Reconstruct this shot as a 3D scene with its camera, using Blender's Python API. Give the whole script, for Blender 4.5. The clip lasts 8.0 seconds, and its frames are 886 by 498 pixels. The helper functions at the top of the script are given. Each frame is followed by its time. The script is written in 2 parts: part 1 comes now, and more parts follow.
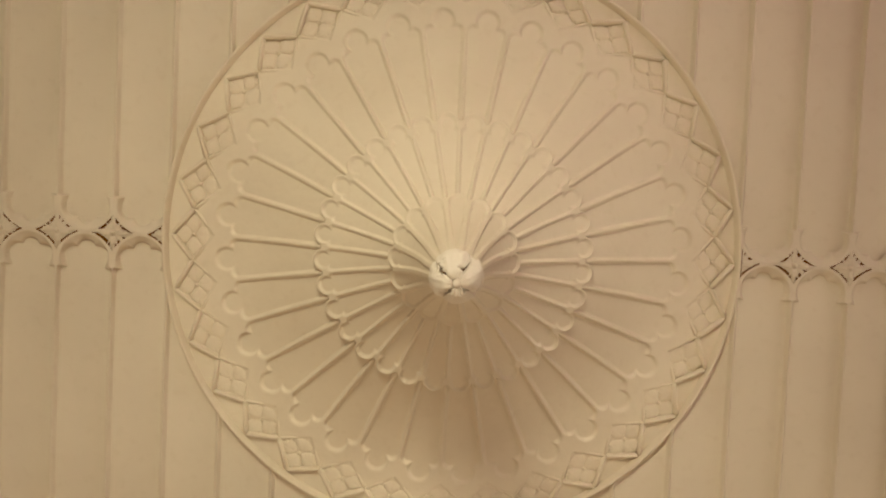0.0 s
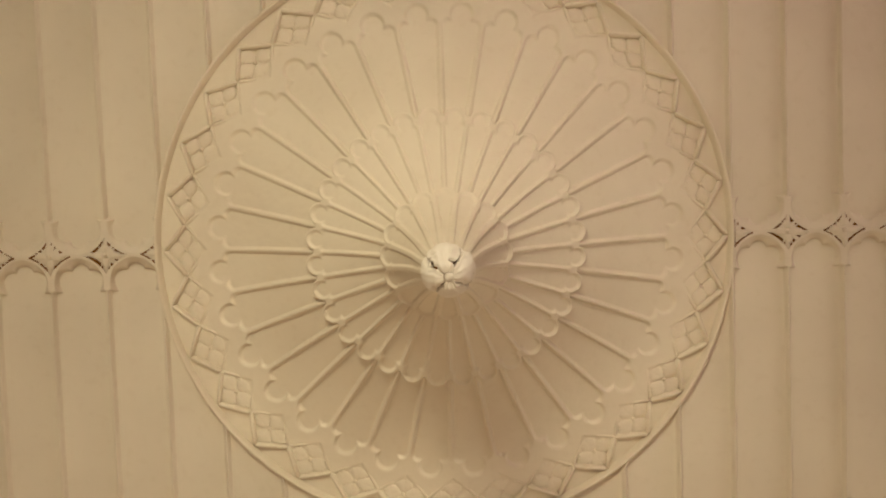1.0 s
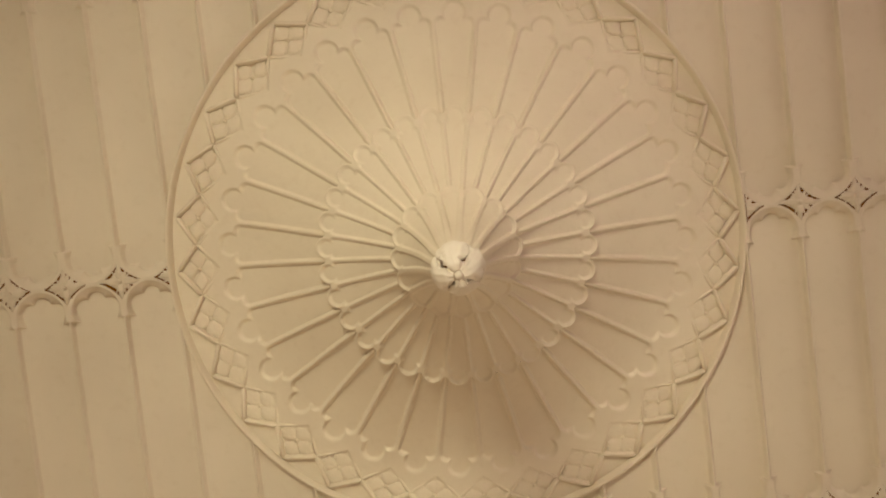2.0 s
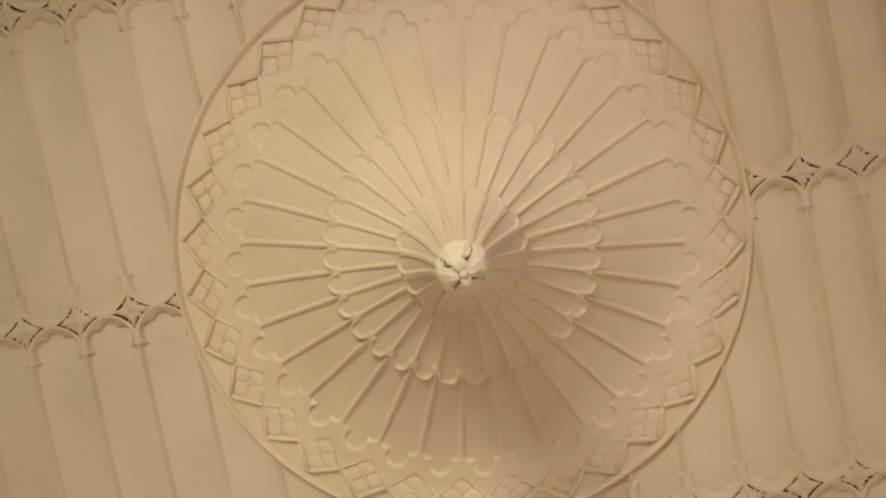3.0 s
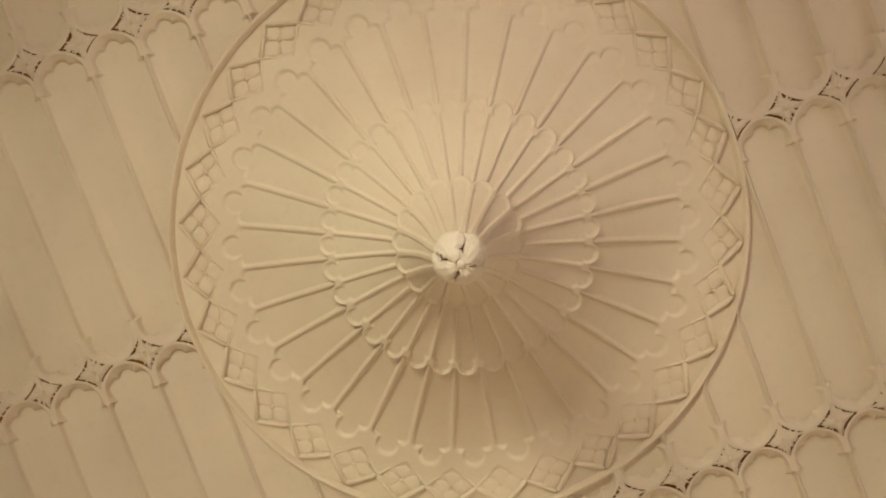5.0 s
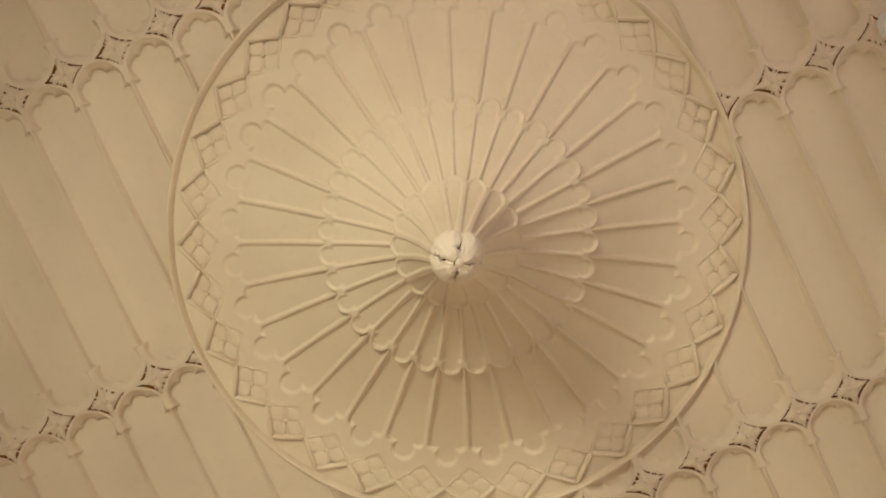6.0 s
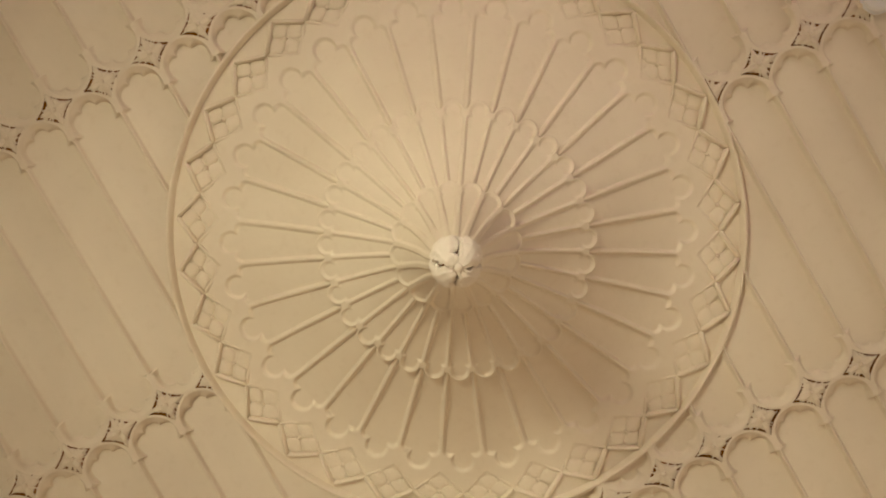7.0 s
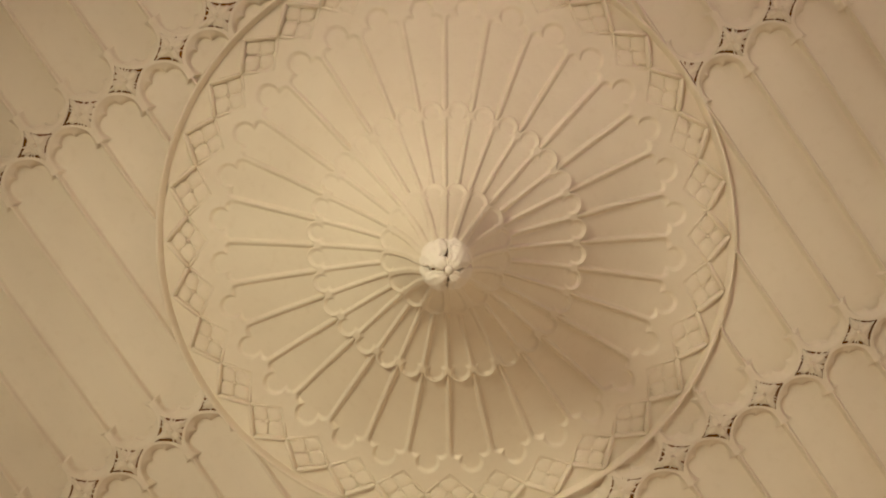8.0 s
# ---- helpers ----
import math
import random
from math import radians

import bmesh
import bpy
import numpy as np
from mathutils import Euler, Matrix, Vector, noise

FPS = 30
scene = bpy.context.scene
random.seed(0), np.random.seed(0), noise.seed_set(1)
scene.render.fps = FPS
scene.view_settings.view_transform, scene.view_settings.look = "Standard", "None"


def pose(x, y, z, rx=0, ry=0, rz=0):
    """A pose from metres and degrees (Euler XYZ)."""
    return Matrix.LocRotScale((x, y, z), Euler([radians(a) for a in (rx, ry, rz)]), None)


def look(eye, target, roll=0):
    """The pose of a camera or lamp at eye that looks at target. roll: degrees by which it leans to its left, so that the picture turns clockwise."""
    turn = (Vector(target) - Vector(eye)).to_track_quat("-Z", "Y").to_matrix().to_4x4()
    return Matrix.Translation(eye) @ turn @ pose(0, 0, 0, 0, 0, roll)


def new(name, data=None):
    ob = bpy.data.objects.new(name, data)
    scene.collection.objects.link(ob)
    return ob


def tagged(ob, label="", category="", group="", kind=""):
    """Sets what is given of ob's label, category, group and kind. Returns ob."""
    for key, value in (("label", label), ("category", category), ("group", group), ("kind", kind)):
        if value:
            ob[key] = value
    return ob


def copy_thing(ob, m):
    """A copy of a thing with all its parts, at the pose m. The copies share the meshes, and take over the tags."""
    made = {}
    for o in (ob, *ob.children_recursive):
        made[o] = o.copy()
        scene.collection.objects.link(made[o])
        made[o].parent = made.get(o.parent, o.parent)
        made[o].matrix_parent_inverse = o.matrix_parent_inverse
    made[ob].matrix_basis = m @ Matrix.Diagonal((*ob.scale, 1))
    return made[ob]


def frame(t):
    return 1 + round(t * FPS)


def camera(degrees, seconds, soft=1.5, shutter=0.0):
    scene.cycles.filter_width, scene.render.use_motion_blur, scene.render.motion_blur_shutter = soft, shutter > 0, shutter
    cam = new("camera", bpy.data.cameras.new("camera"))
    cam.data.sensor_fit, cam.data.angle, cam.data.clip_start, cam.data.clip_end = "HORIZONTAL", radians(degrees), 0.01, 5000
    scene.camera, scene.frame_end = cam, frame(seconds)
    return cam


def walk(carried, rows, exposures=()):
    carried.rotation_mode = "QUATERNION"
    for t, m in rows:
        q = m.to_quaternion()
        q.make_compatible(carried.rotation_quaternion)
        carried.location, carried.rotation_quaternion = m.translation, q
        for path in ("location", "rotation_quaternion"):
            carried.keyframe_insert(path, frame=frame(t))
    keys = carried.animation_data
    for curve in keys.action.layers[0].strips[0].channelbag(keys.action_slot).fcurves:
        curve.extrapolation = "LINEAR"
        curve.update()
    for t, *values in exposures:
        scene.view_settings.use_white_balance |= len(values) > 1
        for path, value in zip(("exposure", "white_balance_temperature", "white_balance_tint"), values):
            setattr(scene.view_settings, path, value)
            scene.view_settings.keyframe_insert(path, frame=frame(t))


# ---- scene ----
cam = camera(45.0, 8.0, soft=2.0)
PATH = [
    (0, pose(-0.0371, -0.2556, 1.5983, 176.408, -0.212, -2.770)),
    (0.5, pose(-0.0202, -0.2553, 1.5984, 176.238, 0.006, -0.483)),
    (1, pose(-0.0049, -0.2522, 1.6009, 176.172, 0.010, 2.027)),
    (1.5, pose(0.0103, -0.2508, 1.6038, 176.035, -0.291, 4.415)),
    (2.8, pose(0.0487, -0.2330, 1.6059, 176.364, -1.153, 10.687)),
    (3, pose(0.0525, -0.2308, 1.6051, 176.297, -1.122, 11.754)),
    (3.5, pose(0.0536, -0.2322, 1.6067, 176.142, -1.007, 14.231)),
    (4, pose(0.0733, -0.2299, 1.6063, 175.945, -1.107, 16.793)),
    (4.5, pose(0.0868, -0.2228, 1.6087, 175.795, -1.159, 18.914)),
    (6, pose(0.1200, -0.2024, 1.6091, 175.793, -1.148, 25.739)),
    (6.5, pose(0.1262, -0.1914, 1.6063, 175.932, -1.243, 27.925)),
    (7, pose(0.1375, -0.1867, 1.6051, 176.127, -1.199, 29.981)),
    (7.5, pose(0.1487, -0.1848, 1.6004, 176.183, -0.985, 32.298)),
    (8, pose(0.1578, -0.1841, 1.6020, 176.060, -0.645, 34.764)),
]
walk(cam, PATH, exposures=[(0.0, 0.0), (8.0, 0.0)])

# ---- light ----
H = 5.6            # height of the ceiling field over the floor
world = bpy.data.worlds.new("world")
scene.world = world
world.use_nodes = True
wn = world.node_tree
sky = wn.nodes.new("ShaderNodeTexSky")
sky.sky_type, sky.sun_disc = "NISHITA", False
sky.sun_elevation, sky.sun_rotation = radians(30), radians(195)
wn.links.new(sky.outputs[0], wn.nodes["Background"].inputs[0])
wn.nodes["Background"].inputs[1].default_value = 0.05


def area_light(name, eye, target, w, h, watts, colour, spread=180):
    lamp = bpy.data.lights.new(name, "AREA")
    lamp.shape, lamp.size, lamp.size_y, lamp.energy, lamp.color = "RECTANGLE", w, h, watts, colour
    lamp.spread = radians(spread)
    ob = new(name, lamp)
    ob.matrix_world = look(eye, target)
    return ob


WEST, EAST, SOUTH, NORTH = -4.2, 6.5, -3.7, 6.0
LIGHT_OPENINGS = {  # centre along the wall, sill, head, width; openings made up for the lights
    "south": [(-0.9, 0.2, 1.7, 1.9), (2.7, 1.9, 3.3, 1.1)],
    "east": [(0.0, 1.95, 3.65, 3.0)],
    "west": [(1.0, 1.0, 2.6, 1.3)],
    "north": [(0.4, 0.9, 2.5, 4.0)],
}
area_light("daylight_south", (-0.9, SOUTH - 0.05, 0.9), (-0.20, 0.2, H - 0.1), 1.8, 1.4, 20.4, (1.0, 0.895, 0.64), 50)
# pink light added to tint the south-east of the rose, no known source
area_light("pink_fill_south", (2.7, SOUTH - 0.05, 2.6), (0.8, -1.0, H), 1.0, 1.3, 2.4, (1.0, 0.25, 0.65), 70)
# fill lights added on three sides to lift the shaded parts
area_light("fill_east", (EAST + 0.05, 0.0, 2.8), (0, 0, H - 0.5), 2.95, 1.65, 68, (1.0, 0.87, 0.73))
area_light("fill_west", (WEST - 0.05, 1.0, 1.8), (0, 0, H - 0.8), 1.25, 1.55, 17, (1.0, 0.84, 0.65))
area_light("fill_north", (0.4, NORTH + 0.05, 1.7), (0, 0, H - 0.7), 3.9, 1.55, 92, (1.0, 0.74, 0.47))


# ---- materials ----
def material(name, colour, rough=0.7, low=None, scale=3.0, bump=0.05, fine=220.0, spec=0.3):
    mat = bpy.data.materials.new(name)
    mat.use_nodes = True
    t = mat.node_tree
    bsdf = t.nodes["Principled BSDF"]
    co = t.nodes.new("ShaderNodeNewGeometry")
    big = t.nodes.new("ShaderNodeTexNoise")
    big.inputs["Scale"].default_value, big.inputs["Detail"].default_value = scale, 6.0
    small = t.nodes.new("ShaderNodeTexNoise")
    small.inputs["Scale"].default_value, small.inputs["Detail"].default_value = fine, 3.0
    mid = t.nodes.new("ShaderNodeTexNoise")
    mid.inputs["Scale"].default_value, mid.inputs["Detail"].default_value = 26.0, 5.0
    for n in (big, small, mid):
        t.links.new(co.outputs["Position"], n.inputs["Vector"])
    ramp = t.nodes.new("ShaderNodeValToRGB")
    ramp.color_ramp.elements[0].position, ramp.color_ramp.elements[1].position = 0.32, 0.68
    ramp.color_ramp.elements[0].color = (*(low or [c * 0.88 for c in colour]), 1)
    ramp.color_ramp.elements[1].color = (*colour, 1)
    t.links.new(big.outputs[0], ramp.inputs[0])
    mix = t.nodes.new("ShaderNodeMix")
    mix.data_type, mix.blend_type = "RGBA", "MULTIPLY"
    spots = t.nodes.new("ShaderNodeValToRGB")
    spots.color_ramp.elements[0].position, spots.color_ramp.elements[1].position = 0.28, 0.45
    spots.color_ramp.elements[0].color, spots.color_ramp.elements[1].color = (0.86, 0.82, 0.76, 1), (1, 1, 1, 1)
    t.links.new(mid.outputs[0], spots.inputs[0])
    mix.inputs["Factor"].default_value = 0.22
    t.links.new(ramp.outputs[0], mix.inputs["A"])
    t.links.new(spots.outputs[0], mix.inputs["B"])
    t.links.new(mix.outputs["Result"], bsdf.inputs["Base Color"])
    bsdf.inputs["Roughness"].default_value = rough
    bsdf.inputs["Specular IOR Level"].default_value = spec
    bm1 = t.nodes.new("ShaderNodeBump")
    bm1.inputs["Strength"].default_value, bm1.inputs["Distance"].default_value = bump, 0.004
    t.links.new(small.outputs[0], bm1.inputs["Height"])
    bm2 = t.nodes.new("ShaderNodeBump")
    bm2.inputs["Strength"].default_value, bm2.inputs["Distance"].default_value = bump * 2, 0.012
    t.links.new(mid.outputs[0], bm2.inputs["Height"])
    t.links.new(bm1.outputs[0], bm2.inputs["Normal"])
    t.links.new(bm2.outputs[0], bsdf.inputs["Normal"])
    return mat


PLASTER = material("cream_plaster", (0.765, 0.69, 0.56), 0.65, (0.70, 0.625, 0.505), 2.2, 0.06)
ROSE = material("rose_plaster", (0.79, 0.715, 0.575), 0.62, (0.735, 0.655, 0.52), 3.0, 0.07)
BUD = material("bud_plaster", (0.86, 0.80, 0.70), 0.6, (0.82, 0.755, 0.64), 12.0, 0.06)
# dark brown that paints the shade in the gaps of bands and bud
GAP_SHADE = material("gap_shade_brown", (0.25, 0.10, 0.012), 0.95, (0.15, 0.057, 0.007), 30.0, spec=0.0)
# near-black brown that paints the shade of the hollow above the ceiling
VOID_DARK = material("void_dark", (0.10, 0.042, 0.014), 0.95, spec=0.0)
WALL = material("wall_paint", (0.72, 0.62, 0.46), 0.8, None, 1.5)
PLASTIC = material("white_plastic", (0.74, 0.75, 0.77), 0.4, (0.70, 0.71, 0.73), 6.0, 0.01, spec=0.5)
# unseen floor, reddened to warm its bounce onto the ceiling
FLOOR_BOUNCE = material("red_bounce_floor", (0.40, 0.272, 0.168), 0.5, (0.32, 0.21, 0.125), 4.0)


def mesh(name, verts, faces, mat, smooth=True):
    me = bpy.data.meshes.new(name)
    me.from_pydata([tuple(map(float, p)) for p in verts], [], faces)
    me.materials.append(mat)
    me.polygons.foreach_set("use_smooth", [smooth] * len(me.polygons))
    me.update()
    return me


def bm_mesh(name, bm, mat, smooth=True):
    me = bpy.data.meshes.new(name)
    bm.to_mesh(me)
    bm.free()
    me.materials.append(mat)
    me.polygons.foreach_set("use_smooth", [smooth] * len(me.polygons))
    return me


def part(name, me, parent, m=None, label=""):
    ob = new(name, me)
    ob.parent = parent
    if m is not None:
        ob.matrix_basis = m
    if label:
        tagged(ob, label)
    return ob


def slab(name, lo, hi, mat, label="", category=""):
    bm = bmesh.new()
    bmesh.ops.create_cube(bm, size=1)
    c = [(a + b) / 2 for a, b in zip(lo, hi)]
    d = [b - a for a, b in zip(lo, hi)]
    bm.transform(Matrix.Translation(c) @ Matrix.Diagonal((*d, 1)))
    return tagged(new(name, bm_mesh(name, bm, mat, False)), label, category, kind="structure")


def ease(t):
    t = np.clip(t, 0, 1)
    return t * t * (3 - 2 * t)


def grid_faces(nu, nv, keep=None):
    i, j = np.meshgrid(np.arange(nu - 1), np.arange(nv - 1), indexing="ij")
    a = (i * nv + j)
    f = np.stack([a, a + 1, a + nv + 1, a + nv], -1).reshape(-1, 4)
    return f if keep is None else f[keep.reshape(-1)]


# ---- the unseen room that closes the place ----
slab("floor", (WEST - 0.3, SOUTH - 0.3, -0.15), (EAST + 0.3, NORTH + 0.3, 0), FLOOR_BOUNCE, "unseen floor, reddish brown to warm the light it bounces up", "floor")


def wall_with_openings(name, axis, at, side, lo_end, hi_end, openings, label):
    """A wall 0.3 thick with its face at "at", normal along axis, and openings (centre, sill, head, width) in order along it."""
    lo, hi = (at, at + 0.3) if side > 0 else (at - 0.3, at)
    bm = bmesh.new()
    blocks, start = [], lo_end
    for c, sill, top, w in openings:
        blocks += [(start, c - w / 2, 0, H + 0.6), (c - w / 2, c + w / 2, 0, sill), (c - w / 2, c + w / 2, top, H + 0.6)]
        start = c + w / 2
    for a, b, z0, z1 in blocks + [(start, hi_end, 0, H + 0.6)]:
        size = ((hi - lo, b - a, z1 - z0), (b - a, hi - lo, z1 - z0))[axis]
        mid = (((lo + hi) / 2, (a + b) / 2, (z0 + z1) / 2), ((a + b) / 2, (lo + hi) / 2, (z0 + z1) / 2))[axis]
        bmesh.ops.create_cube(bm, size=1, matrix=Matrix.Translation(mid) @ Matrix.Diagonal((*size, 1)))
    tagged(new(name, bm_mesh(name, bm, WALL, False)), label, "wall", kind="structure")


wall_with_openings("wall_south", 1, SOUTH, -1, WEST, EAST, LIGHT_OPENINGS["south"], "unseen cream painted wall with two openings made for the lights")
wall_with_openings("wall_north", 1, NORTH, 1, WEST, EAST, LIGHT_OPENINGS["north"], "unseen cream painted wall with a wide opening made for the fill light")
wall_with_openings("wall_east", 0, EAST, 1, SOUTH - 0.3, NORTH + 0.3, LIGHT_OPENINGS["east"], "unseen cream painted wall with a wide opening made for the fill light")
wall_with_openings("wall_west", 0, WEST, -1, SOUTH - 0.3, NORTH + 0.3, LIGHT_OPENINGS["west"], "unseen cream painted wall with a tall opening made for the fill light")

# ---- the ceiling field: ribbed panels with cusped heads, back to back along the bands ----
P, L, SHIFT, Y0 = 0.21, 1.1668, 0.02, -0.005
DISC, DISC_X, DISC_Y = 1.078, -0.008, -0.011   # the round opening that the rose fills
LOZ_X, LOZ_Y, LOZ_P = 0.086, 0.073, 0.74


def star(x, y, k=1.0):
    """Below zero inside the concave-sided lozenge."""
    return (np.abs(x) / (LOZ_X * k)) ** LOZ_P + (np.abs(y) / (LOZ_Y * k)) ** LOZ_P - 1


def panel_depth(x, y):
    """How far the panel between two ribs lies above the rib crests. x from one rib to the next, y from the band."""
    xx = np.abs(x - P / 2)
    flare = y - 0.3 * (0.105 - xx) - 0.126           # above zero past the fish-tail end of the rib
    wide = ease(flare / 0.007)
    outer = np.where(y > 0.099, xx - 0.091 - 0.0125 * wide, np.hypot(xx, y - 0.099) - 0.091)
    lobes = np.minimum(np.hypot(xx, y - 0.062) - 0.036, np.hypot(xx - 0.046, y - 0.090) - 0.040)
    trunk = np.maximum(xx - 0.069 - 0.0235 * wide - 0.65 * np.maximum(-flare, 0), 0.103 - y)
    inner = np.minimum(np.minimum(lobes, trunk), np.hypot(xx, y - 0.103) - 0.052)
    a, c = np.maximum(0, -outer), np.maximum(0, inner)
    t = a / (a + c + 1e-6)
    t = t + (ease(t) - t) * wide
    floor_z = 0.022 + 0.009 * (1 - ease((y - 0.05) / 0.22)) + 0.004 * (1 - np.clip(xx / 0.09, 0, 1) ** 2)
    head = 1 - ease((y - 0.09) / 0.04)
    step = ease(-inner / 0.004)
    z = np.where(outer < 0, floor_z * (t * (1 - 0.45 * head) + 0.45 * head * step), 0)
    crest = -0.003 * np.clip(1 - ((P / 2 - xx) / 0.008) ** 2, 0, 1) * ease((y - 0.10) / 0.06)
    return z + crest


def build_ceiling():
    xs = np.linspace(0, P, 71)
    ys = np.concatenate([np.linspace(0, 0.19, 62), np.linspace(0.19, L / 2, 9)[1:]])
    X, Y = np.meshgrid(xs, ys, indexing="ij")
    # pull the lattice onto the edge of the lozenge openings
    for cx in (0, P):
        dx, e = X - cx, 1e-5
        s0 = star(dx, Y)
        gx, gy = (star(dx + e, Y) - s0) / e, (star(dx, Y + e) - s0) / e
        g2 = gx * gx + gy * gy + 1e-9
        near = (np.abs(s0) / np.sqrt(g2) < 0.0021) & (np.abs(dx) < 0.075)
        mx, my = -s0 * gx / g2, -s0 * gy / g2
        mx, my = np.clip(mx, -0.0021, 0.0021), np.clip(my, -0.0021, 0.0021)
        X = np.where(near & (X > 1e-6) & (X < P - 1e-6), X + mx, X)
        Y = np.where(near & (Y > 1e-6), Y + my, Y)
    Z = panel_depth(X, Y)
    nu, nv = X.shape
    mid = lambda A: (A[:-1, :-1] + A[1:, :-1] + A[:-1, 1:] + A[1:, 1:]) / 4
    cxm, cym = mid(X), mid(Y)
    solid = (star(cxm, cym) > 0) & (star(cxm - P, cym) > 0)
    ribs = [0.0] + [SHIFT + P * k for k in range(1, 12)]
    verts, faces, base = [], [], 0
    for side in (-1, 1):
        for a, b in zip(ribs[:-1], ribs[1:]):
            wx = a + X * (b - a) / P
            for row in (-2, -1, 0, 1, 2):
                for up in (-1, 1):
                    if abs(row + up * 0.5) > 2:
                        continue
                    vx, vy = side * wx, Y0 + row * L + up * Y
                    far = np.hypot(vx - DISC_X, vy - DISC_Y)
                    most = np.maximum(np.maximum(far[:-1, :-1], far[1:, :-1]), np.maximum(far[:-1, 1:], far[1:, 1:]))
                    keep = solid & (most > DISC)
                    if not keep.any():
                        continue
                    out = np.maximum(1, DISC / far)
                    vx, vy = DISC_X + (vx - DISC_X) * out, DISC_Y + (vy - DISC_Y) * out
                    wob = 0.0012 * np.sin(vx * 9.1 + 1.3) * np.sin(vy * 7.3) + 0.0015 * np.sin(vx * 2.3 + vy * 3.1)
                    verts.append(np.stack([vx, vy, H + Z + wob], -1).reshape(-1, 3))
                    f = grid_faces(nu, nv, keep) + base
                    faces.append(f if side * up > 0 else f[:, ::-1])
                    base += nu * nv
    verts, faces = np.concatenate(verts), np.concatenate(faces)
    used, inv = np.unique(faces.reshape(-1), return_inverse=True)
    verts, faces = verts[used], inv.reshape(-1, 4)
    # join the panels along their shared edges
    keys = np.round(verts * 20000).astype(np.int64)
    _, first, inv = np.unique(keys, axis=0, return_index=True, return_inverse=True)
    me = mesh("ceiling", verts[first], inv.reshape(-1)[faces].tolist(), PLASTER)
    tagged(new("ceiling", me), "cream plaster ceiling of ribbed panels with cusped heads", "ceiling", kind="structure")


build_ceiling()
EX, EY = SHIFT + P * 11, 2 * L
for name, lo, hi in (("west", (WEST, SOUTH), (-EX - 0.001, NORTH)), ("east", (EX + 0.001, SOUTH), (EAST, NORTH)),
                     ("south", (-EX, SOUTH), (EX, Y0 - EY - 0.001)), ("north", (-EX, Y0 + EY + 0.001), (EX, NORTH))):
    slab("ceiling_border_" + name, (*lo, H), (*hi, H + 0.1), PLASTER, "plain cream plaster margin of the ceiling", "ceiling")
# unseen dark backings added so that the pierced bands read as deep shade
for row, name in ((-1, "south"), (0, "middle"), (1, "north")):
    slab("gap_backing_" + name, (-EX, Y0 + row * L - 0.1, H + 0.048), (EX, Y0 + row * L + 0.1, H + 0.060), GAP_SHADE, "dark brown backing added for the shade in the pierced ceiling band", "board")
# unseen cover added to keep light out above the ceiling
slab("void_cover", (WEST, SOUTH, H + 0.34), (EAST, NORTH, H + 0.44), VOID_DARK, "unseen dark cover added above the ceiling to keep the holes in shade", "roof")

# ---- the pendant rose ----
TH0 = 202.855                       # degrees: one lozenge of the ring
STEP = 360 / 32
KNOTS = [(1.12, 0.025), (1.075, 0.025), (1.0, 0.025), (0.93, 0.018), (0.82, -0.02), (0.66, -0.115), (0.49, -0.255), (0.34, -0.385),
         (0.22, -0.53), (0.15, -0.68), (0.105, -0.84), (0.078, -1.00), (0.058, -1.06), (0.03, -1.10), (0.01, -1.11)]


def profile():
    pts = [Vector((r, z)) for r, z in KNOTS]
    out = []
    for i in range(1, len(pts) - 2):
        a, b, c, d = pts[i - 1:i + 3]
        for k in range(24):
            t = k / 24
            out.append(0.5 * (2 * b + (c - a) * t + (2 * a - 5 * b + 4 * c - d) * t * t + (3 * b - a - 3 * c + d) * t ** 3))
    return np.array([tuple(p) for p in out])


PROF = profile()
ARC = np.concatenate([[0], np.cumsum(np.hypot(*np.diff(PROF, axis=0).T))])
TAN = np.gradient(PROF, ARC, axis=0)
TAN /= np.hypot(TAN[:, 0], TAN[:, 1])[:, None]


def arc_of(r):
    return float(np.interp(-r, -PROF[:, 0], ARC))


def sweep(name, u, ang, relief, mat=ROSE):
    """A sector of the rose: relief(R, A, U) is how far the surface stands proud of the profile."""
    R, Z = np.interp(u, ARC, PROF[:, 0]), np.interp(u, ARC, PROF[:, 1])
    tr, tz = np.interp(u, ARC, TAN[:, 0]), np.interp(u, ARC, TAN[:, 1])
    RR, A = np.meshgrid(R, ang, indexing="ij")
    U = np.meshgrid(u, ang, indexing="ij")[0]
    h = relief(RR, A, U)
    r2, z2 = RR - tz[:, None] * h, Z[:, None] + tr[:, None] * h
    verts = np.stack([r2 * np.cos(A), r2 * np.sin(A), z2], -1).reshape(-1, 3)
    return mesh(name, verts, grid_faces(len(u), len(ang)).tolist(), mat)


def arch_gap(s, r, half, top, lobe, corner):
    """Signed distance to a petal: a tapering trunk with round shoulders and a round head that ends at top."""
    q1, q2 = np.abs(s) - (half - corner), r - (top - 2 * lobe * 0.93 - corner * 0.15)
    trunk = np.hypot(np.maximum(q1, 0), np.maximum(q2, 0)) + np.minimum(np.maximum(q1, q2), 0) - corner
    return np.minimum(trunk, np.hypot(s, r - (top - lobe)) - lobe)


AL = radians(STEP / 2)
LOZ_R = 0.978


def outer_relief(R, A, U):
    s = R * A
    d = arch_gap(s, R, R * AL - 0.0022, 0.900, 0.047, 0.030)
    h = -0.0125 * ease(-d / 0.012)
    sl, rl = R * (np.abs(A) - AL), R - LOZ_R
    dl = (np.abs(sl) / 0.094 + np.abs(rl) / 0.080 - 1) * 0.058
    return h - 0.0055 * ease(-dl / 0.006)


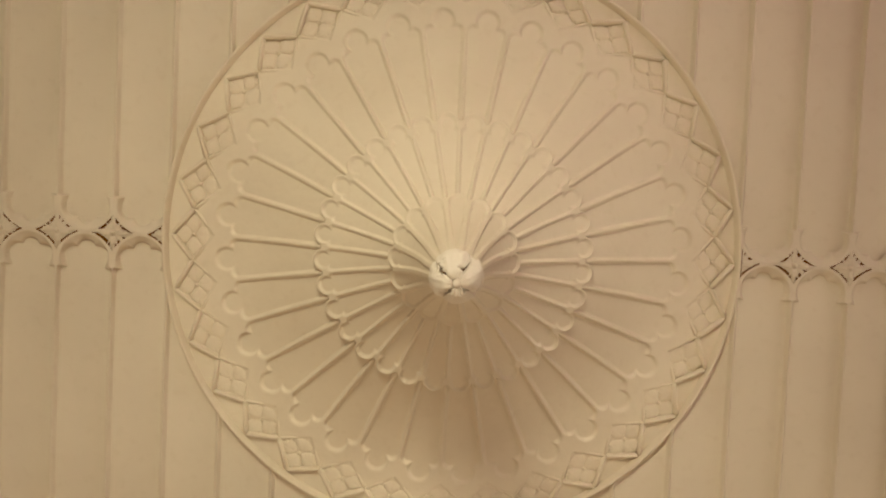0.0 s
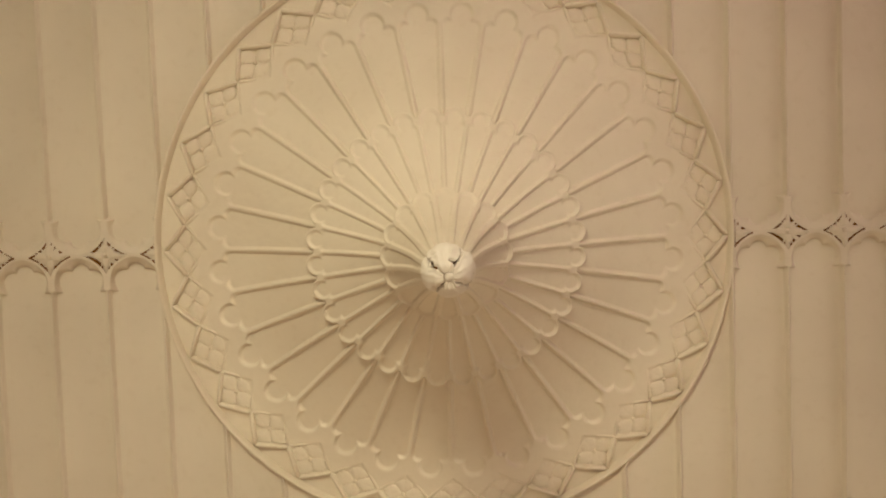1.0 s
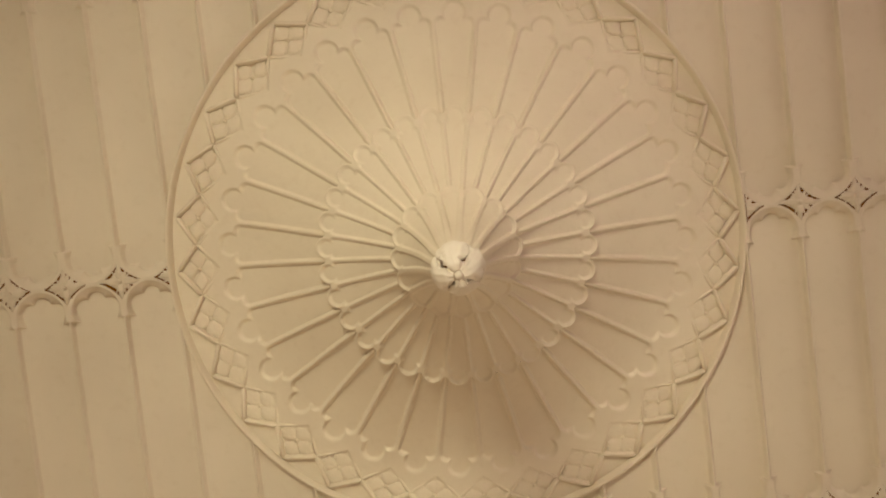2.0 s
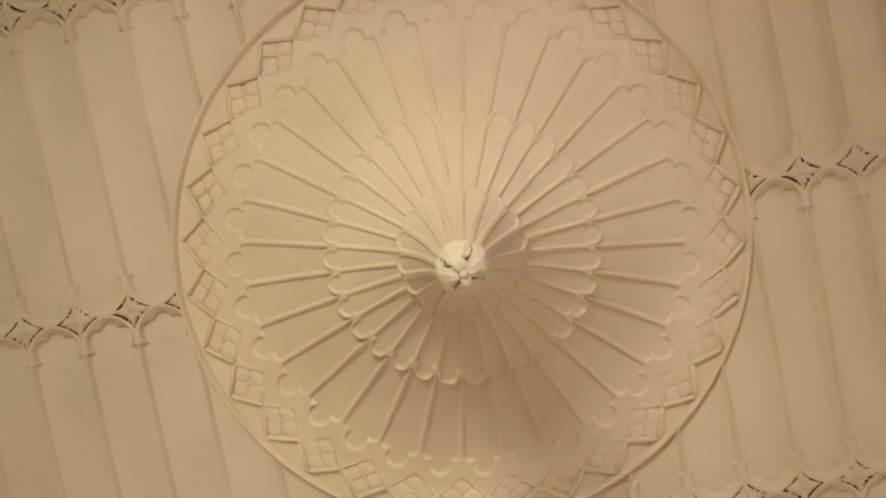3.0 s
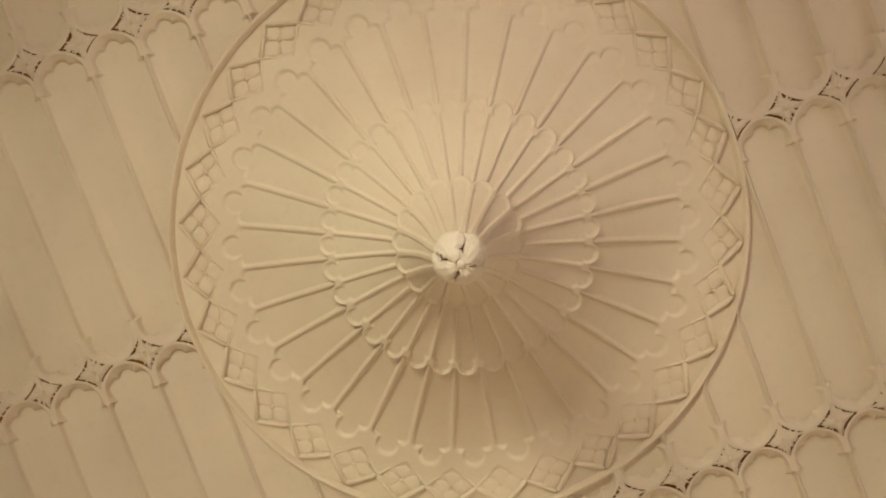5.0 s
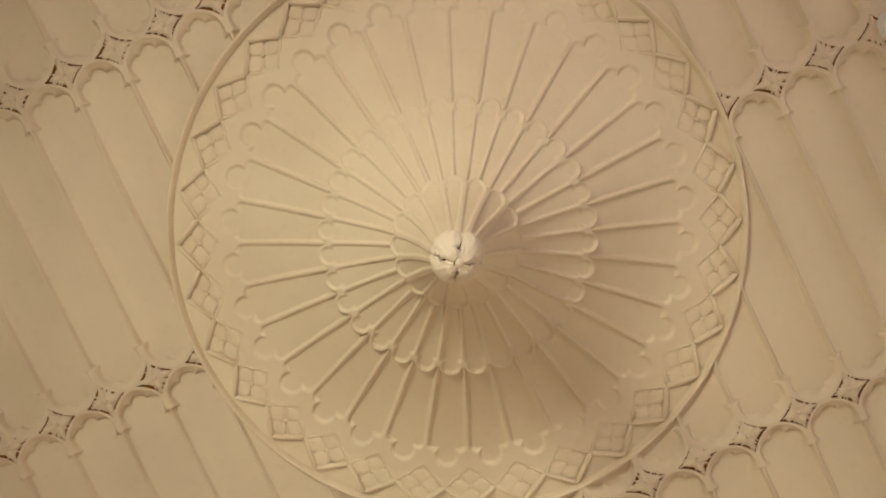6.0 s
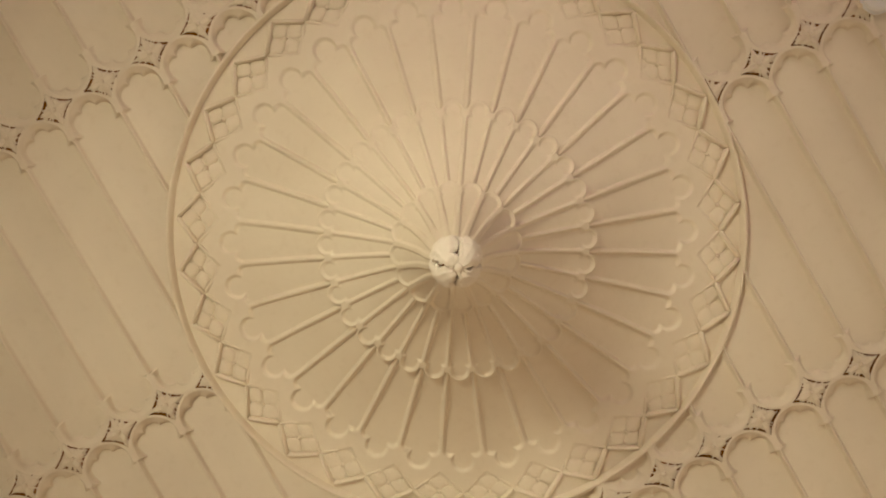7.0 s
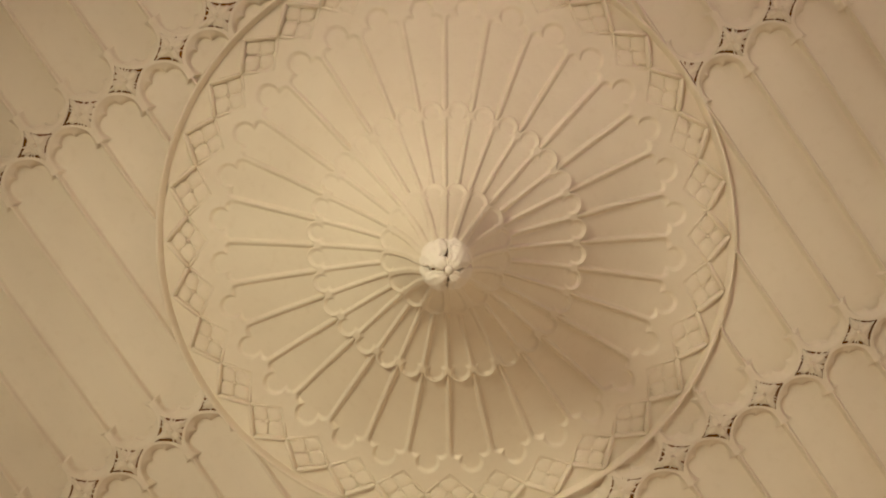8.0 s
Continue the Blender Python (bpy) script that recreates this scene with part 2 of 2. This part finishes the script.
def middle_relief(R, A, U):
    s = R * A
    d = arch_gap(s, R, R * AL - 0.0018, 0.488, 0.033, 0.018)
    h = 0.0045 - 0.0095 * ease(-d / 0.009)
    edge = np.minimum(d - 0.006, np.hypot(np.abs(s) - R * AL, R - 0.445) - 0.016)
    h = h - 0.035 * ease((0.19 - R) / 0.03)
    return h - 0.045 * ease(edge / 0.006)


AL3 = radians(STEP)


def inner_relief(R, A, U):
    s, r = R * A, 0.208 - (U - arc_of(0.208)) * 0.62
    d = arch_gap(s, r, R * AL3 - 0.004, 0.200, 0.030, 0.020)
    h = (0.013 - 0.008 * ease(-d / 0.0085)) * np.clip((R - 0.03) / 0.10, 0.15, 1)
    edge = np.minimum(d - 0.005, r - 0.178)
    return h - 0.06 * ease(edge / 0.006)


rose = tagged(new("ceiling_rose"), "large round cream plaster ceiling rose with a hanging pendant", "ceiling rose")
rose.location = (-0.002, -0.006, H)
outer_me = sweep("outer_petal", np.linspace(arc_of(1.074), arc_of(0.465), 140), np.linspace(-AL, AL, 47), outer_relief)
middle_me = sweep("middle_petal", np.linspace(arc_of(0.502), arc_of(0.14), 100), np.linspace(-AL, AL, 31), middle_relief)
inner_me = sweep("inner_petal", np.linspace(arc_of(0.225), arc_of(0.035), 120), np.linspace(-AL3, AL3, 35), inner_relief)
for k in range(32):
    turn = Matrix.Rotation(radians(TH0 + STEP * (k + 0.5)), 4, "Z")
    part("outer_petal", outer_me, rose, turn)
    part("middle_petal", middle_me, rose, turn)
for k in range(16):
    part("inner_petal", inner_me, rose, Matrix.Rotation(radians(TH0 + STEP * 2 * k), 4, "Z"))

# the round rim: a lip under the field, then the deep inner wall
RIM = [(1.088, 0.09), (1.088, 0.0), (1.085, -0.005), (1.081, -0.006), (1.077, -0.003), (1.072, 0.009), (1.067, 0.023), (1.061, 0.034)]
n = 256
rv = [(r * math.cos(math.tau * i / n), r * math.sin(math.tau * i / n), z) for r, z in RIM for i in range(n)]
rf = [(j * n + i, j * n + (i + 1) % n, (j + 1) * n + (i + 1) % n, (j + 1) * n + i) for j in range(len(RIM) - 1) for i in range(n)]
part("rim", mesh("rim", rv, rf, ROSE), rose, Matrix.Translation((DISC_X + 0.002, DISC_Y + 0.006, 0)), "deep round plaster rim moulding")


def blob(bm, centre, size, turn=0.0, seg=10):
    bmesh.ops.create_uvsphere(bm, u_segments=seg + 4, v_segments=seg, radius=1.0,
                              matrix=Matrix.Translation(centre) @ Matrix.Rotation(turn, 4, "Z") @ Matrix.Diagonal((*size, 1)))


def bead(bm, a, b, w, h):
    """A half-round bead from a to b."""
    a, b = Vector(a), Vector(b)
    d = (b - a).normalized()
    side = Vector((-d.y, d.x, 0))
    rings = []
    for p, k in ((a, 0.4), (a + d * 0.006, 1), (b - d * 0.006, 1), (b, 0.4)):
        rings.append([bm.verts.new(p + side * (w * k * math.cos(t)) + Vector((0, 0, -h * k * math.sin(t)))) for t in [math.pi * i / 6 for i in range(7)]])
    for r0, r1 in zip(rings[:-1], rings[1:]):
        for i in range(6):
            bm.faces.new((r0[i], r0[i + 1], r1[i + 1], r1[i]))


def pad(bm, reach, rx, ry, high, turn, z, rng, scallops=5, p=2.2):
    """A domed plaster leaf with a scalloped edge and a sunk vein, pointing away from the centre along turn. It hangs below z."""
    n, rings = 40, (0.0, 0.35, 0.65, 0.85, 0.95, 1.0)
    tilt, phase = rng.uniform(-0.13, 0.13), rng.uniform(-0.5, 0.5)
    rx, ry = rx * rng.uniform(0.93, 1.04), ry * rng.uniform(0.90, 1.04)
    m = Matrix.Translation((0, 0, z)) @ Matrix.Rotation(turn + tilt, 4, "Z")
    loops = []
    for q in rings[1:]:
        loop = []
        for i in range(n):
            a = math.tau * i / n
            out = 1 - 0.22 * q * (1 - abs(math.sin(a * scallops / 2 + phase))) * (0.4 + 0.6 * (math.cos(a) > -0.5)) + rng.uniform(-0.035, 0.035)
            square = (abs(math.cos(a)) ** p + abs(math.sin(a)) ** p) ** (-1 / p)
            x, y = reach + rx * q * out * square * math.cos(a), ry * q * out * square * math.sin(a)
            dome = high * (1 - q ** 4.5) * (1 - 0.22 * math.exp(-(y / (0.12 * ry)) ** 2)) * (0.8 + 0.2 * math.cos(a) * q) * rng.uniform(0.86, 1.1)
            loop.append(bm.verts.new(m @ Vector((x, y, -dome))))
        loops.append(loop)
    loops.append([bm.verts.new(v.co + Vector((0, 0, 0.007))) for v in loops[-1]])
    top = bm.verts.new(m @ Vector((reach, 0, -high * 0.78)))
    for i in range(n):
        bm.faces.new((top, loops[0][i], loops[0][(i + 1) % n]))
        for l0, l1 in zip(loops[:-1], loops[1:]):
            bm.faces.new((l0[i], l1[i], l1[(i + 1) % n], l0[(i + 1) % n]))


# lozenge frames with a four-lobed flower in each
bm = bmesh.new()
LT, LR = 0.0955, 0.081
tips = [(LR, 0, 0.004), (0, LT, 0.004), (-LR, 0, 0.004), (0, -LT, 0.004)]
for a, b in zip(tips, tips[1:] + tips[:1]):
    outer = a[0] + b[0] > 0
    bead(bm, a, b, 0.0100 if outer else 0.0070, 0.024 if outer else 0.009)
bmesh.ops.recalc_face_normals(bm, faces=bm.faces)
frame_me = bm_mesh("lozenge_frame", bm, ROSE)
flower_mes = []
for variant in range(6):
    rng = random.Random(variant)
    bm = bmesh.new()
    for q in range(4):
        tip, across = (LR, LT) if q % 2 == 0 else (LT, LR)
        pad(bm, tip * 0.485, tip * 0.405, across * 0.425, 0.0095 + rng.uniform(-0.0015, 0.0015), math.pi / 2 * q, 0.0045, rng, 11, 1.45)
    blob(bm, (0.001, 0, 0.001), (0.008, 0.0075, 0.008))
    bmesh.ops.recalc_face_normals(bm, faces=bm.faces)
    flower_mes.append(bm_mesh("flower", bm, ROSE))
for k in range(32):
    m = Matrix.Rotation(radians(TH0 + STEP * k), 4, "Z") @ Matrix.Translation((LOZ_R, 0, 0.023))
    fr = part("lozenge_frame", frame_me, rose, m)
    part("flower", flower_mes[k * 5 % 6 if k % 4 else (k // 4) % 6], fr)

# the bud at the foot of the pendant: four closed leaves round a knob, the shade between them painted as a dark core
bm = bmesh.new()
blob(bm, (0, 0, 0), (0.050, 0.050, 0.050), 0, 16)
boss = part("bud", bm_mesh("bud", bm, GAP_SHADE), rose, Matrix.Translation((0.002, 0.006, -1.10)) @ Matrix.Rotation(radians(11), 4, "X") @ Matrix.Rotation(radians(-56), 4, "Z"), "closed plaster bud of four leaves")


def leaf_mesh(seed):
    """One quarter of the bud: a thick lobed shell."""
    verts, faces = [], []
    nu, nv = 72, 36
    rng = random.Random(seed)
    gap = {e: [(rng.uniform(0.55, 0.93), rng.uniform(0.018, 0.045), rng.uniform(0.08, 0.26)) for q in range(3)] for e in (-1, 1)}
    for shell in (1, 0):
        for i in range(nu):
            t = i / (nu - 1)
            lat = -1.25 + t * 2.62                 # from the stem to near the tip
            for j in range(nv):
                w = 2 * j / (nv - 1) - 1
                edge = 1 if w > 0 else -1
                notch = 0.018 + sum(h * math.exp(-((t - c) / b) ** 2) for c, b, h in gap[edge])
                notch += (0.09 * noise.noise(Vector((t * 19, 5.0 * edge, seed))) + 0.06 * noise.noise(Vector((t * 47, 9.0 * edge, seed)))) * min(1, max(0, t - 0.45) * 6)
                a = math.pi / 4 + w * (math.pi / 4 - notch)
                fat = 0.072 * (1 + 0.05 * (1 - w * w) * math.sin(math.pi * t)) if shell else 0.052
                fat *= 1 - (0.06 * abs(w) ** 4 if shell else 0)
                if shell:
                    fat += 0.006 * noise.noise(Vector((3.1 * t, 1.9 * w, seed)) * 1.9) * (0.25 + abs(w)) + 0.004 * math.exp(-((t - 0.9) / 0.06) ** 2)
                verts.append((fat * math.cos(lat) * math.cos(a), fat * math.cos(lat) * math.sin(a), -fat * math.sin(lat)))
    for shell in (0, 1):
        o = shell * nu * nv
        for i in range(nu - 1):
            for j in range(nv - 1):
                f = (o + i * nv + j, o + i * nv + j + 1, o + (i + 1) * nv + j + 1, o + (i + 1) * nv + j)
                faces.append(f if shell else f[::-1])
    o = nu * nv
    ring = [j for j in range(nv)] + [i * nv + nv - 1 for i in range(1, nu)] + [(nu - 1) * nv + j for j in range(nv - 2, -1, -1)] + [i * nv for i in range(nu - 2, 0, -1)]
    for a, b in zip(ring, ring[1:] + ring[:1]):
        faces.append((a, b, o + b, o + a))
    return mesh("leaf", verts, faces, BUD)


for q in range(4):
    part("leaf", leaf_mesh(q + 3), boss, Matrix.Rotation(math.pi / 2 * q, 4, "Z"))
bm = bmesh.new()
blob(bm, (0.001, 0.002, -0.064), (0.015, 0.013, 0.013))
for q in range(4):
    blob(bm, (0.015 * math.cos(q * math.pi / 2 + 0.8), 0.015 * math.sin(q * math.pi / 2 + 0.8), -0.059), (0.009, 0.008, 0.008))
part("knob", bm_mesh("knob", bm, BUD), boss)


# ---- rosettes in the lozenge openings along the bands ----
def serrated(name, clip, seed):
    """A thin star-shaped back with a toothed edge, cut off where the rim covers it."""
    pts = []
    n = 96
    rng = random.Random(seed)
    gaps = [rng.uniform(0.74, 0.88) for q in range(4)]
    tight = rng.randrange(4)
    shut = [rng.random() < (0.7 if i * 8 // n == tight else 0.27) for i in range(n // 2)]
    tooth = [1.03 if shut[i // 2] or abs(math.sin(math.tau * i / n)) > 0.985 else gaps[i * 4 // n] + rng.uniform(-0.05, 0.05) for i in range(n)]
    for i in range(n):
        a = math.tau * i / n
        c, s = math.cos(a), math.sin(a)
        k = (abs(c) / LOZ_X) ** LOZ_P + (abs(s) / LOZ_Y) ** LOZ_P
        r = k ** (-1 / LOZ_P)
        r *= tooth[i]
        pts.append((r * c, r * s))
    bm = bmesh.new()
    top = [bm.verts.new((x, y, 0.003)) for x, y in pts]
    low = [bm.verts.new((x * 0.97, y * 0.97, -0.001)) for x, y in pts]
    mid = bm.verts.new((0, 0, -0.003))
    for i in range(n):
        j = (i + 1) % n
        bm.faces.new((top[i], top[j], low[j], low[i]))
        bm.faces.new((low[i], low[j], mid))
    if clip:
        bmesh.ops.bisect_plane(bm, geom=bm.verts[:] + bm.edges[:] + bm.faces[:], plane_co=(0.012 * clip, 0, 0), plane_no=(-clip, 0, 0), clear_outer=True)
    bmesh.ops.recalc_face_normals(bm, faces=bm.faces)
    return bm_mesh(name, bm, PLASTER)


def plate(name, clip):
    """A plate added close behind a lozenge opening, its dark colour standing for the shade in the gaps."""
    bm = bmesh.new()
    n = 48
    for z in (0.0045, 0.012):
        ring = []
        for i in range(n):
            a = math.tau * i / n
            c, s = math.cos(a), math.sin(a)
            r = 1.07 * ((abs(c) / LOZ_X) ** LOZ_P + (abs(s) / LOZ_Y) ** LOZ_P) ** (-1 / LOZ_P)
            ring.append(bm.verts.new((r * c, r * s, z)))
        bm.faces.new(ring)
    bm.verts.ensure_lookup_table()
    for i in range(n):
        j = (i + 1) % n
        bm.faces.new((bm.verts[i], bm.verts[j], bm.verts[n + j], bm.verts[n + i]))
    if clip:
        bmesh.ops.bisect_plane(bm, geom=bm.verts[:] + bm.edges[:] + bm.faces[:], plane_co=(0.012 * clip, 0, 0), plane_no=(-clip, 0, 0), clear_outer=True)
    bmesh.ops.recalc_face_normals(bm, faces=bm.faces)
    return bm_mesh(name, bm, GAP_SHADE, False)


def rosette(clip=0, seed=0):
    ob = tagged(new("rosette"), "cream plaster four-petalled rosette in a dark pierced lozenge", "rosette", "rosettes along the ceiling bands")
    part("backing", serrated("backing", clip, seed), ob)
    part("gap_plate", plate("gap_plate", clip), ob, None, "dark brown plate added for the shade in the piercing")
    for q in range(4):
        a = math.pi / 2 * q
        if clip and clip * math.cos(a) < -0.5:
            continue
        bm = bmesh.new()
        rng = random.Random(seed * 10 + q)
        pad(bm, 0.031 if q % 2 == 0 else 0.027, 0.026 if q % 2 == 0 else 0.022, 0.016, 0.0105, 0, 0.002, rng, 7)
        bmesh.ops.recalc_face_normals(bm, faces=bm.faces)
        bm.transform(Matrix.Rotation(a, 4, "Z"))
        if clip:
            bmesh.ops.bisect_plane(bm, geom=bm.verts[:] + bm.edges[:] + bm.faces[:], plane_co=(0.012 * clip, 0, 0), plane_no=(-clip, 0, 0), clear_outer=True)
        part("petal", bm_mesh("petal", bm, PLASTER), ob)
    if not clip:
        bm = bmesh.new()
        blob(bm, (0, 0, -0.005), (0.009, 0.009, 0.008), 0, 8)
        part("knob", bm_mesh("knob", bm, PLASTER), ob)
    return ob


firsts = {}
for row in (-1, 0, 1):
    for k in range(-11, 12):
        x, y = math.copysign(SHIFT + P * abs(k), k) if k else 0.0, Y0 + row * L
        if math.hypot(x, y) < 1.0 or abs(x) > 2.32:
            continue
        rng = random.Random(row * 100 + k)
        m = Matrix.Translation((x, y, H + rng.uniform(0, 0.003))) @ Matrix.Rotation(rng.choice((0, math.pi)) + rng.uniform(-0.04, 0.04), 4, "Z")
        kind = rng.randrange(9)
        if math.hypot(x, y) < DISC + 0.02:
            rosette(1 if x > 0 else -1).matrix_basis = Matrix.Translation((x, y, H))
        elif kind not in firsts:
            firsts[kind] = rosette(0, kind)
            firsts[kind].matrix_basis = m
        else:
            copy_thing(firsts[kind], m)


# ---- a smoke alarm fixed to the middle band ----
def turned(rows, n=40):
    verts = [(r * math.cos(math.tau * i / n), r * math.sin(math.tau * i / n), z) for r, z in rows for i in range(n)]
    faces = [(j * n + i, j * n + (i + 1) % n, (j + 1) * n + (i + 1) % n, (j + 1) * n + i) for j in range(len(rows) - 1) for i in range(n)]
    return verts, faces + [tuple(range((len(rows) - 1) * n, len(rows) * n))]


alarm = tagged(new("smoke_alarm"), "round white plastic smoke alarm fixed under the ceiling band", "smoke alarm")
alarm.location = (1.762, 0.0, H)
part("base", mesh("base", *turned([(0.058, 0.012), (0.060, 0.0), (0.060, -0.008), (0.057, -0.011), (0.050, -0.012)]), PLASTIC), alarm)
part("cover", mesh("cover", *turned([(0.052, -0.011), (0.052, -0.024), (0.049, -0.031), (0.040, -0.036), (0.020, -0.038)]), PLASTIC), alarm)
part("sensor_cap", mesh("sensor_cap", *turned([(0.018, -0.036), (0.018, -0.043), (0.015, -0.046), (0.008, -0.047)], 24), PLASTIC), alarm)
